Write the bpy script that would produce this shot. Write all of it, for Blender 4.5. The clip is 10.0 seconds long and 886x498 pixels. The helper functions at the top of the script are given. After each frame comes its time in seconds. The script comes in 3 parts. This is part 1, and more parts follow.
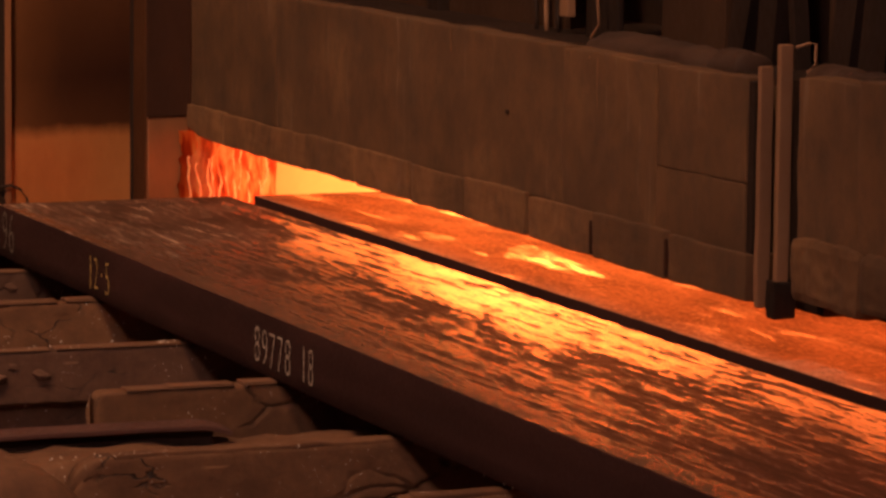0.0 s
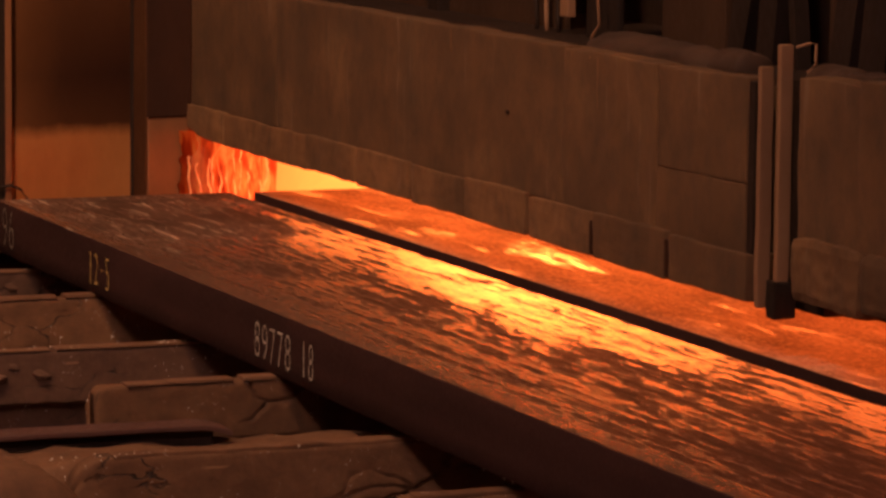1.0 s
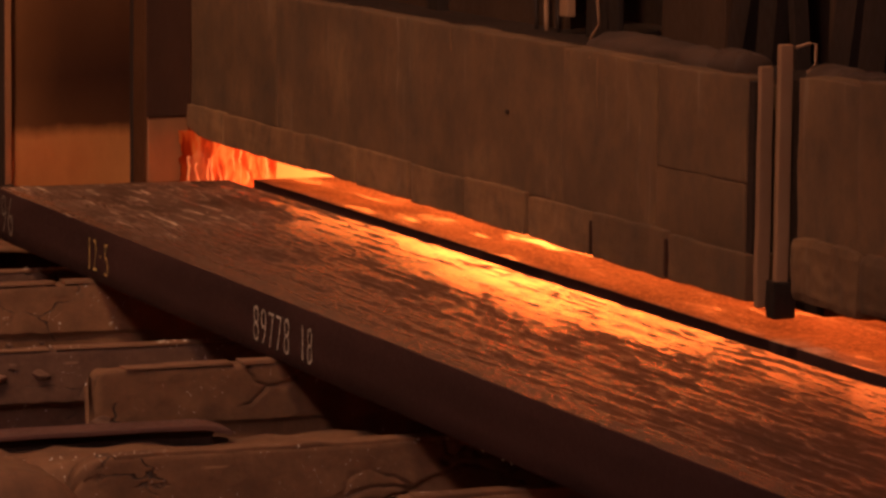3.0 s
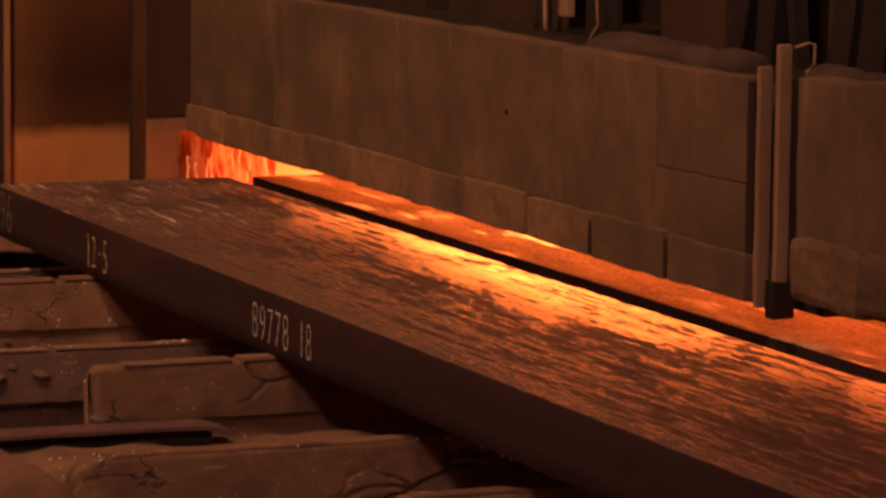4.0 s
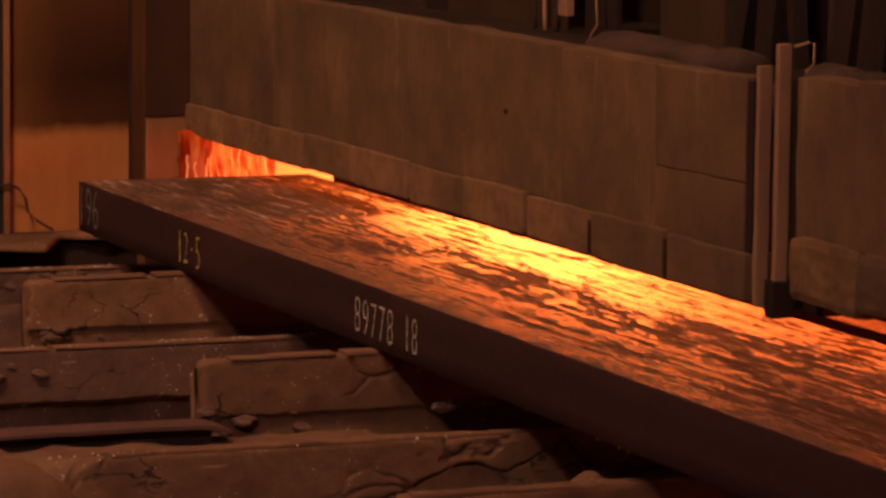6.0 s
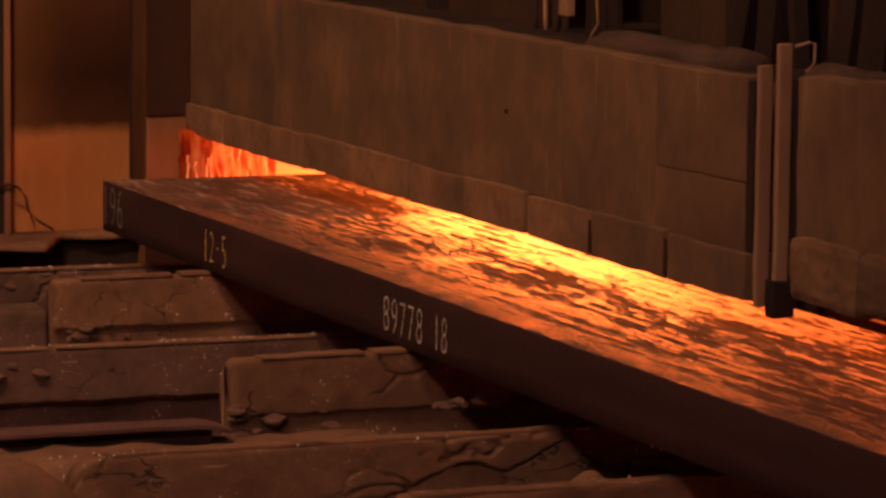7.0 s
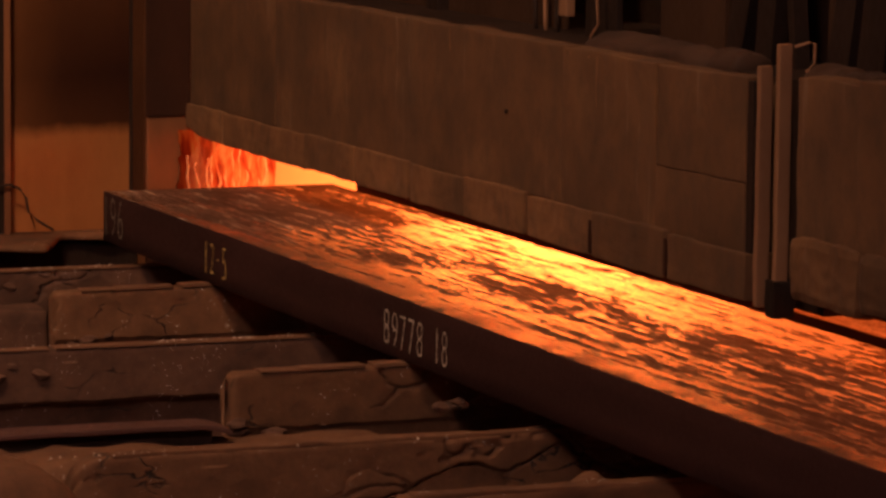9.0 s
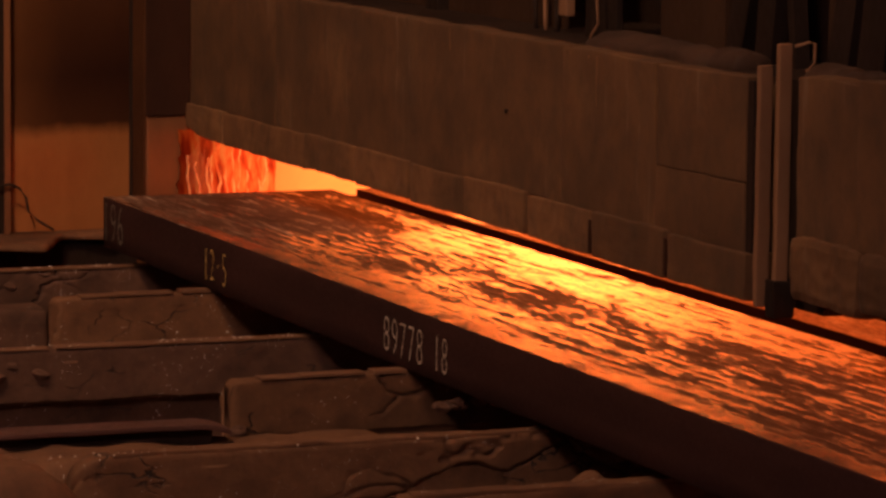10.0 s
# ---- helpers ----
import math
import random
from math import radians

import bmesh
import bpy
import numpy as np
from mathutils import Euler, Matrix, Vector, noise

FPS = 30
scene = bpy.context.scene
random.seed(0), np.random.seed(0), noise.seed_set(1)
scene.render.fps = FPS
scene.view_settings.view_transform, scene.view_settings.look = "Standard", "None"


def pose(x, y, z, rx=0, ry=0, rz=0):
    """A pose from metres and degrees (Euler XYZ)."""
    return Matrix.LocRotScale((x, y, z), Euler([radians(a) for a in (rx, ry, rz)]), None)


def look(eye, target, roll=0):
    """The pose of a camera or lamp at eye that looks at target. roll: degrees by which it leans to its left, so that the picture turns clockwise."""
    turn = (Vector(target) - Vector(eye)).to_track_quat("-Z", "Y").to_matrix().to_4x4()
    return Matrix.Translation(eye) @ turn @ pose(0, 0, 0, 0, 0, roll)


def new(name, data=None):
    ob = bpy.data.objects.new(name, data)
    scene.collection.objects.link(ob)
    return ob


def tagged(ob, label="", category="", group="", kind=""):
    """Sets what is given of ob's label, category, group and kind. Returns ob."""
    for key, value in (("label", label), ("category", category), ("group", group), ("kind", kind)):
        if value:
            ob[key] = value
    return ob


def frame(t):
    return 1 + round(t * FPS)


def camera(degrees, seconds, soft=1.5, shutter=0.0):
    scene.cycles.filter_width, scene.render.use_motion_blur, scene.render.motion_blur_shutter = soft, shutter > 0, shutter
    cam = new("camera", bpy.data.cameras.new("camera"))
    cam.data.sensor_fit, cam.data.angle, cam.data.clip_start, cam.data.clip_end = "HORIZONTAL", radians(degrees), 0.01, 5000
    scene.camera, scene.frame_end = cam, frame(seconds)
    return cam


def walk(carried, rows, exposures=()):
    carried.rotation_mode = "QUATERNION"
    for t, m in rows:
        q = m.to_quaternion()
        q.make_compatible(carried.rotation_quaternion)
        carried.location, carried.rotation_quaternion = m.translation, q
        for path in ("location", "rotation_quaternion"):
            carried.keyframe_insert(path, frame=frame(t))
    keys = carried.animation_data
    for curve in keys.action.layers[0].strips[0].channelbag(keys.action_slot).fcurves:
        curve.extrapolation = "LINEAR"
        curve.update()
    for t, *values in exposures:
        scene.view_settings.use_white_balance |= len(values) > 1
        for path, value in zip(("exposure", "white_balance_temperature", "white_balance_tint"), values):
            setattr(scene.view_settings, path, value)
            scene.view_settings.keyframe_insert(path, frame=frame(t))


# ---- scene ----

# camera on the gallery, held almost still
BASE = pose(-4.983, -18.317, 2.1455, 82.9065, -0.6456, -21.8392)
PX = 180 / math.pi / 6782


def nudged(dx, dy):
    return BASE @ pose(0, 0, 0, dy * PX, dx * PX, 0)


cam = camera(13.187, 10.0, soft=2.9)
walk(cam, [(t, nudged(dx, dy)) for t, dx, dy in (
    (0, 0, 0), (1.5, 0.5, 0.2), (2.5, 0.3, 0), (3.3, -0.3, 0), (4.0, -1.6, 0), (4.2, -4.2, -0.8), (4.5, -6.2, -1.5),
    (5.0, -3.0, -1.8), (5.5, -3.1, -1.0), (6.2, -2.2, -1.2), (7.0, -1.5, -1.5), (8.0, -1.5, -1.4), (9.0, -1.5, -0.9), (10.0, -1.5, -1.5))],
     exposures=[(0, -0.02), (2.0, -0.01), (4.5, 0.06), (5.5, 0.05), (7.2, -0.04), (8.0, -0.17), (8.5, -0.26), (9.0, -0.36), (10.0, -0.52)])

# ---- light ----
world = bpy.data.worlds.new("hall_air")
scene.world = world
world.use_nodes = True
world.node_tree.nodes["Background"].inputs[0].default_value = (0.9, 0.6, 0.42, 1)
world.node_tree.nodes["Background"].inputs[1].default_value = 0.01

LAMP_POWER = 560


def hall_lamp(eye, target, power, size, color=(1.0, 0.55, 0.31)):
    data = bpy.data.lights.new("hall_key_fill_light", "AREA")
    data.shape, data.size, data.energy, data.color = "DISK", size, power, color
    data.spread = radians(110)
    ob = new("hall_key_fill_light", data)
    ob.matrix_world = look(eye, target)
    return tagged(ob, "unseen warm light under the hall roof, key and fill", "lamp")


hall_lamp((-5.2, -7.6, 10.6), (0.6, 4.2, 0.0), LAMP_POWER, 1.3)
# fill lamp added behind the camera, unseen, to lift the shadows
hall_lamp((-9.5, -21.0, 11.0), (0, -2.0, -0.2), 350, 1.3, (1.0, 0.62, 0.53))
# second added fill lamp, unseen, to brighten beams and soften shadow contrast
hall_lamp((-12.0, -12.0, 12.4), (-12.0, -11.0, 0.0), 220, 1.3, (1.0, 0.62, 0.52))


# ---- materials ----
class Mat:
    """A node material with a few short cuts."""

    def __init__(self, name):
        self.m = bpy.data.materials.new(name)
        self.m.use_nodes = True
        self.t = self.m.node_tree
        self.p = self.t.nodes["Principled BSDF"]

    def node(self, kind, **values):
        n = self.t.nodes.new(kind)
        for k, v in values.items():
            n.inputs[k].default_value = v
        return n

    def link(self, a, b):
        self.t.links.new(a, b)

    def coords(self, scale=(1, 1, 1), random_shift=True):
        tc = self.node("ShaderNodeTexCoord")
        mp = self.node("ShaderNodeMapping", Scale=scale)
        if random_shift:
            oi = self.node("ShaderNodeObjectInfo")
            mul = self.node("ShaderNodeVectorMath")
            mul.operation = "SCALE"
            mul.inputs[0].default_value = (13.1, 7.7, 3.3)
            self.link(oi.outputs["Random"], mul.inputs["Scale"])
            self.link(mul.outputs[0], mp.inputs["Location"])
        self.link(tc.outputs["Object"], mp.inputs["Vector"])
        return mp.outputs[0]

    def noise(self, scale, detail=6, rough=0.6, stretch=(1, 1, 1), shift=True, distort=0.0):
        n = self.node("ShaderNodeTexNoise", Scale=scale, Detail=detail, Roughness=rough, Distortion=distort)
        self.link(self.coords(stretch, shift), n.inputs["Vector"])
        return n.outputs["Fac"]

    def ramp(self, fac, stops):
        n = self.node("ShaderNodeValToRGB")
        e = n.color_ramp.elements
        while len(e) < len(stops):
            e.new(0.5)
        for el, (pos, col) in zip(e, stops):
            el.position = pos
            el.color = (*col, 1) if isinstance(col, tuple) else (col, col, col, 1)
        self.link(fac, n.inputs["Fac"])
        return n.outputs["Color"]

    def mix(self, fac, a, b, mode="MIX"):
        n = self.t.nodes.new("ShaderNodeMix")
        n.data_type, n.blend_type = "RGBA", mode
        for src, i in ((fac, 0), (a, 6), (b, 7)):
            if isinstance(src, (int, float)):
                n.inputs[i].default_value = src
            elif isinstance(src, tuple):
                n.inputs[i].default_value = (*src, 1)
            else:
                self.link(src, n.inputs[i])
        return n.outputs[2]

    def math(self, op, a, b=0.0):
        n = self.t.nodes.new("ShaderNodeMath")
        n.operation = op
        for i, v in enumerate((a, b)):
            if isinstance(v, (int, float)):
                n.inputs[i].default_value = v
            else:
                self.link(v, n.inputs[i])
        return n.outputs[0]

    def bump(self, height, distance, strength=1.0, chain=None):
        n = self.node("ShaderNodeBump", Strength=strength, Distance=distance)
        self.link(height, n.inputs["Height"])
        if chain is not None:
            self.link(chain, n.inputs["Normal"])
        return n.outputs[0]

    def done(self, color=None, rough=None, normal=None, metal=None, spec=None):
        for value, key in ((color, "Base Color"), (rough, "Roughness"), (normal, "Normal"), (metal, "Metallic"), (spec, "Specular IOR Level")):
            if value is None:
                continue
            if isinstance(value, (int, float)):
                self.p.inputs[key].default_value = value
            elif isinstance(value, tuple):
                self.p.inputs[key].default_value = (*value, 1)
            else:
                self.link(value, self.p.inputs[key])
        return self.m


def slab_steel(name, smooth, shine, pale):
    """Rolled steel under mill scale: brown skin, smooth bright streaks and dull flakes drawn out along the length."""
    k = Mat(name)
    streak = k.noise(38.0, 11, 0.74, (1.0, 0.15, 1.0), distort=0.3)
    patch = k.noise(3.8, 8, 0.72, (1.0, 0.24, 1.0), distort=0.3)
    lines = k.noise(30.0, 5, 0.6, (1.0, 0.025, 1.0))
    fine = k.noise(70, 5, 0.75, (1.0, 0.3, 1.0))
    both = k.math("ADD", k.math("MULTIPLY", streak, 0.66), k.math("MULTIPLY", patch, 0.34))
    both = k.math("ADD", both, k.math("MULTIPLY", k.math("SUBTRACT", 0.5, lines), 0.32))
    sep = k.node("ShaderNodeSeparateXYZ")
    tc = k.node("ShaderNodeTexCoord")
    k.link(tc.outputs["Object"], sep.inputs[0])
    border = k.ramp(sep.outputs[0], ((0.05, 0.1), (0.13, 0.0)))
    # tone and gloss banded by x and y to place the furnace sheen
    both = k.math("ADD", k.math("ADD", both, border), k.math("SUBTRACT", k.ramp(sep.outputs[0], ((0.3, 0.046), (0.52, 0.0), (0.7, 0.0), (0.95, 0.07))), 0.038))
    both = k.math("SUBTRACT", both, k.ramp(k.math("MULTIPLY", sep.outputs[1], -0.1), ((0.1, 0.075), (0.165, 0.058), (0.212, 0.0), (0.48, 0.0), (0.7, 0.036))))
    col = k.ramp(both, ((0.38, (0.06 * pale, 0.034 * pale, 0.024 * pale)), (0.5, (0.115 * pale, 0.062 * pale, 0.043 * pale)), (0.62, (0.16 * pale, 0.086 * pale, 0.06 * pale))))
    col = k.mix(k.ramp(lines, ((0.52, 0.0), (0.7, 0.55))), col, (0.04, 0.021, 0.014))
    grit = k.ramp(fine, ((0.61, 0.0), (0.69, 1.0)))
    col = k.mix(k.math("MULTIPLY", grit, 0.6), col, (0.34, 0.22, 0.15))
    scratch = k.ramp(k.noise(46.0, 4, 0.6, (1.0, 0.06, 1.0)), ((0.6, 0.0), (0.66, 1.0)))
    worn = k.math("MULTIPLY", k.ramp(k.math("MULTIPLY", sep.outputs[1], -0.25), ((0.0, 1.0), (0.45, 1.0), (0.7, 0.0))), k.ramp(k.noise(2.1, 4, 0.6), ((0.4, 0.0), (0.54, 1.0))))
    col = k.mix(k.math("MULTIPLY", worn, 0.35), col, (0.2, 0.115, 0.08))
    col = k.mix(k.math("MULTIPLY", scratch, worn), col, (0.6, 0.45, 0.34))
    rough = k.ramp(both, ((0.45, 0.62), (0.487, 0.44), (0.508, smooth + 0.1), (0.575, smooth)))
    gloss = k.ramp(both, ((0.455, 0.03), (0.488, 0.18 * shine), (0.522, 0.7 * shine), (0.58, shine)))
    n = k.bump(streak, 0.0016, 0.35)
    n = k.bump(lines, 0.0005, 0.4, n)
    n = k.bump(fine, 0.0006, 0.4, n)
    return k.done(col, rough, n, spec=gloss)


def dusty_slab_steel():
    """Slab top under pale scale dust, swept bright in a few drawn-out patches."""
    k = Mat("dusty_scaled_steel")
    a = k.noise(4.5, 8, 0.68, (1.0, 0.3, 1.0))
    sweep = k.noise(5.0, 9, 0.7, (1.0, 0.2, 1.0), distort=0.3)
    fine = k.noise(70, 5, 0.75, (1.0, 0.35, 1.0))
    col = k.ramp(a, ((0.36, (0.13, 0.082, 0.058)), (0.5, (0.27, 0.18, 0.13)), (0.64, (0.4, 0.28, 0.2))))
    col = k.mix(k.ramp(fine, ((0.54, 0.0), (0.62, 0.7))), col, (0.6, 0.44, 0.32))
    col = k.mix(k.ramp(fine, ((0.36, 0.75), (0.46, 0.0))), col, (0.06, 0.032, 0.022))
    rough = k.ramp(sweep, ((0.54, 0.6), (0.59, 0.36), (0.65, 0.14)))
    gloss = k.ramp(sweep, ((0.54, 0.1), (0.59, 0.35), (0.65, 0.8)))
    return k.done(col, rough, k.bump(fine, 0.0009, 0.5, k.bump(a, 0.0015, 0.35)), spec=gloss)


def slab_side_steel():
    k = Mat("dark_slab_side")
    a = k.noise(3.0, 6, 0.6, (1, 0.3, 1.5))
    f = k.noise(60, 4, 0.7)
    # side skin, much darker than the slab's top
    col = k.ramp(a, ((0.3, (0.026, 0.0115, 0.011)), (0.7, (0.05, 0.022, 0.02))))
    return k.done(col, k.ramp(f, ((0.3, 0.6), (0.7, 0.8))), k.bump(f, 0.002, 0.5, k.bump(a, 0.006, 0.6)), spec=0.15)


def glowing_slag():
    """Slag drips: a red-hot skin with thin brighter runs, hotter towards the furnace inside."""
    k = Mat("glowing_slag")
    a = k.noise(17.0, 6, 0.62, (1, 1, 0.22), distort=0.35)
    b = k.noise(5.0, 4, 0.6, (1, 1, 0.5))
    col = k.ramp(a, ((0.36, (0.28, 0.011, 0.002)), (0.48, (0.62, 0.036, 0.005)), (0.56, (0.9, 0.085, 0.012)), (0.66, (1.0, 0.18, 0.03))))
    k.link(col, k.p.inputs["Emission Color"])
    sep = k.node("ShaderNodeSeparateXYZ")
    tc = k.node("ShaderNodeTexCoord")
    k.link(tc.outputs["Object"], sep.inputs[0])
    x = k.math("ADD", k.math("SUBTRACT", sep.outputs[0], 1.0), k.math("MULTIPLY", k.math("SUBTRACT", b, 0.5), 0.22))
    heat = k.ramp(x, ((0.16, 0.03), (0.28, 0.2), (0.4, 0.52), (0.56, 1.0)))
    k.link(k.math("MULTIPLY", heat, 1.9), k.p.inputs["Emission Strength"])
    return k.done((0.3, 0.125, 0.055), 0.75, k.bump(a, 0.01, 0.6))


def crust(name, dark, mid, light, big=3.0, glints=1.0):
    """Scale dust and slag caked on iron."""
    k = Mat(name)
    a = k.noise(big, 7, 0.62)
    b = k.noise(22, 5, 0.65)
    f = k.noise(75, 3, 0.6)
    col = k.ramp(a, ((0.3, dark), (0.5, mid), (0.7, light)))
    col = k.mix(k.ramp(b, ((0.35, 0.0), (0.7, 0.45))), col, dark)
    # metal flakes, their glint painted in as near white
    flake = k.math("MULTIPLY", k.ramp(f, ((0.655, 0.0), (0.675, 1.0))), k.ramp(k.noise(6, 4, 0.65), ((0.54, 0.0), (0.6, 1.0))))
    flake = k.math("MULTIPLY", flake, glints)
    col = k.mix(flake, col, (0.85, 0.8, 0.74))
    rough = k.mix(flake, (0.85, 0.85, 0.85), (0.4, 0.4, 0.4))
    vor = k.node("ShaderNodeTexVoronoi", Scale=4.5)
    vor.feature = "DISTANCE_TO_EDGE"
    warp = k.node("ShaderNodeTexNoise", Scale=9.0, Detail=4.0)
    base = k.coords((0.8, 1, 1.5))
    k.link(base, warp.inputs["Vector"])
    k.link(k.mix(0.12, base, warp.outputs["Color"]), vor.inputs["Vector"])
    crack = k.math("MULTIPLY", k.ramp(vor.outputs["Distance"], ((0.005, 1.0), (0.018, 0.0))), k.ramp(k.noise(2.4, 3, 0.6), ((0.56, 0.0), (0.62, 1.0))))
    col = k.mix(crack, col, (0.02, 0.012, 0.009))
    n = k.bump(k.math("SUBTRACT", 1.0, crack), 0.012, 0.8, k.bump(f, 0.0025, 0.6, k.bump(b, 0.006, 0.6, k.bump(a, 0.018, 0.4))))
    return k.done(col, rough, n)


def refractory(name, pale):
    """Castable and block face, dusty brown with vertical run marks."""
    k = Mat(name)
    a = k.noise(1.6, 6, 0.6)
    runs = k.noise(2.6, 7, 0.68, (1, 1, 0.6))
    f = k.noise(70, 4, 0.7)
    col = k.ramp(a, ((0.3, (0.086 * pale, 0.043 * pale, 0.018 * pale)), (0.55, (0.145 * pale, 0.07 * pale, 0.029 * pale)), (0.75, (0.2 * pale, 0.105 * pale, 0.044 * pale))))
    col = k.mix(k.ramp(runs, ((0.46, 0.0), (0.72, 0.65))), col, (0.05, 0.031, 0.02))
    col = k.mix(k.ramp(k.noise(8.0, 7, 0.72, (1, 1, 0.8)), ((0.46, 0.0), (0.68, 0.5))), col, (0.045, 0.026, 0.014))
    drips = k.noise(16.0, 4, 0.6, (1, 1, 0.07))
    col = k.mix(k.math("MULTIPLY", k.ramp(drips, ((0.6, 0.0), (0.72, 0.5))), k.ramp(a, ((0.45, 0.0), (0.6, 1.0)))), col, (0.24, 0.165, 0.11))
    return k.done(col, 0.9, k.bump(f, 0.002, 0.5, k.bump(a, 0.02, 0.4)))


def plate(name, dark, light, rough=0.5, metal=0.3, spec=0.5):
    """Heat-browned steel plate."""
    k = Mat(name)
    a = k.noise(2.2, 6, 0.6, (1, 1, 0.5))
    f = k.noise(45, 4, 0.7, (1, 1, 0.4))
    col = k.ramp(a, ((0.3, dark), (0.7, light)))
    r = k.ramp(f, ((0.3, max(0.05, rough - 0.12)), (0.7, min(1.0, rough + 0.15))))
    return k.done(col, r, k.bump(f, 0.0015, 0.5, k.bump(a, 0.01, 0.5)), metal, spec)


def shaded_panel():
    """Heat-browned plate, shade painted ragged above its lower part, deepest beside the furnace."""
    k = Mat("shaded_panel_plate")
    a = k.noise(2.2, 6, 0.6, (1, 1, 0.5))
    b = k.noise(5.0, 6, 0.65, (1, 1, 0.6))
    f = k.noise(45, 4, 0.7, (1, 1, 0.4))
    col = k.ramp(a, ((0.3, (0.25, 0.098, 0.032)), (0.7, (0.42, 0.172, 0.06))))
    scuff = k.ramp(k.noise(7.0, 5, 0.7, (1, 1, 0.35)), ((0.55, 0.0), (0.7, 0.35)))
    col = k.mix(scuff, col, (0.12, 0.055, 0.03))
    sep = k.node("ShaderNodeSeparateXYZ")
    tc = k.node("ShaderNodeTexCoord")
    k.link(tc.outputs["Object"], sep.inputs[0])
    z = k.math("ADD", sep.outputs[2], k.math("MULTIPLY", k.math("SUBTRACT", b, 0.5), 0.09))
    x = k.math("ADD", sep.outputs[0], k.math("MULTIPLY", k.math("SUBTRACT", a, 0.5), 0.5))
    # mask of the painted shade: by height, then by nearness to the furnace
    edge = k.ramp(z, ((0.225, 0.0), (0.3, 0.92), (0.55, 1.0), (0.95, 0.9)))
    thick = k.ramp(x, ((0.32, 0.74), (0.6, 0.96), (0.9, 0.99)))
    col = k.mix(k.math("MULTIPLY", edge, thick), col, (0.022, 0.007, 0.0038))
    r = k.ramp(f, ((0.3, 0.5), (0.7, 0.75)))
    return k.done(col, r, k.bump(f, 0.0015, 0.5, k.bump(a, 0.012, 0.6)), 0.0, 0.12)


def hot(name, cool, warm, heat, scale=2.0, contrast=(0.35, 0.65), stretch=(1, 1, 1)):
    """Refractory hot enough to glow by itself. heat: strengths at places along x."""
    k = Mat(name)
    a = k.noise(scale, 6, 0.65, stretch, distort=0.7)
    col = k.ramp(a, ((contrast[0], cool), (contrast[1], warm)))
    k.link(col, k.p.inputs["Emission Color"])
    sep = k.node("ShaderNodeSeparateXYZ")
    tc = k.node("ShaderNodeTexCoord")
    k.link(tc.outputs["Object"], sep.inputs[0])
    top = max(v for _, v in heat)
    unit = k.math("MULTIPLY", k.math("SUBTRACT", sep.outputs[0], 1.0), 0.2)
    level = k.ramp(unit, [((x - 1.0) * 0.2, v / top) for x, v in heat])
    k.link(k.math("MULTIPLY", level, top), k.p.inputs["Emission Strength"])
    return k.done((0.3, 0.2, 0.13), 0.9)


def paint(name, color):
    k = Mat(name)
    f = k.noise(60, 4, 0.7)
    return k.done(k.mix(k.ramp(f, ((0.42, 0.0), (0.6, 0.75))), color, (0.05, 0.03, 0.02)), 0.8)


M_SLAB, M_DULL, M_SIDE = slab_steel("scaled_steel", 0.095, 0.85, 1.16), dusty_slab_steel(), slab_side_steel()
M_CRUST = crust("caked_scale", (0.08, 0.037, 0.018), (0.168, 0.079, 0.037), (0.23, 0.114, 0.056))
M_CRUST2 = crust("grey_scale_dust", (0.05, 0.024, 0.015), (0.11, 0.054, 0.034), (0.158, 0.08, 0.05))
M_WEAR = plate("worn_skid_steel", (0.15, 0.076, 0.043), (0.25, 0.135, 0.08), 0.5, 0.1)
# near white, so loose flakes carry a painted glint
M_FLAKE = plate("bright_scale_flakes", (0.6, 0.5, 0.42), (0.85, 0.76, 0.66), 0.35, 0.3)
M_REF, M_BLOCK = refractory("dusty_refractory", 0.95), refractory("pale_refractory_block", 1.6)
M_RUN = refractory("pale_dust_run", 1.35)
M_PANEL = plate("heat_browned_plate", (0.17, 0.07, 0.03), (0.3, 0.125, 0.05), 0.5, 0.1)
M_PANEL_SHADED = shaded_panel()
# near black for painted shade: pier plates and open block joints
M_SHADE = plate("shade_plate", (0.028, 0.013, 0.009), (0.055, 0.021, 0.012), 0.8, 0.0, 0.15)
M_SIDE_SHADE = plate("side_shade_plate", (0.055, 0.022, 0.01), (0.1, 0.041, 0.018), 0.8, 0.0, 0.15)
M_IRON = plate("dark_iron", (0.014, 0.008, 0.006), (0.032, 0.018, 0.013), 0.7, 0.1, 0.25)
M_POST = plate("rust_post", (0.2, 0.103, 0.055), (0.3, 0.16, 0.086), 0.65, 0.1)
M_BROWN = plate("brown_casing", (0.03, 0.0145, 0.0085), (0.059, 0.03, 0.0165), 0.85, 0.0, 0.2)
M_LAG = crust("dusty_lagging", (0.024, 0.011, 0.006), (0.048, 0.022, 0.012), (0.072, 0.035, 0.019), 3.0, 0.0)
M_BARS = plate("worn_bar_iron", (0.1, 0.05, 0.042), (0.17, 0.09, 0.075), 0.5, 0.3)
M_PIT = crust("pit_dirt", (0.09, 0.048, 0.038), (0.18, 0.1, 0.078), (0.25, 0.14, 0.11))
# unseen hall skin, coloured pale to bounce fill into the shadows
M_HALL = plate("hall_sheeting", (0.42, 0.37, 0.36), (0.55, 0.49, 0.47), 0.8, 0.0)
# unseen heat peak along x, set so its reflection streaks the slab
M_HOT = hot("glowing_refractory", (1.0, 0.145, 0.022), (1.0, 0.185, 0.029), ((1.9, 2.2), (2.2, 3.4), (2.5, 4.5), (2.8, 10.0), (3.2, 18.0), (3.6, 22.0), (4.2, 20.0), (5.2, 4.0)))
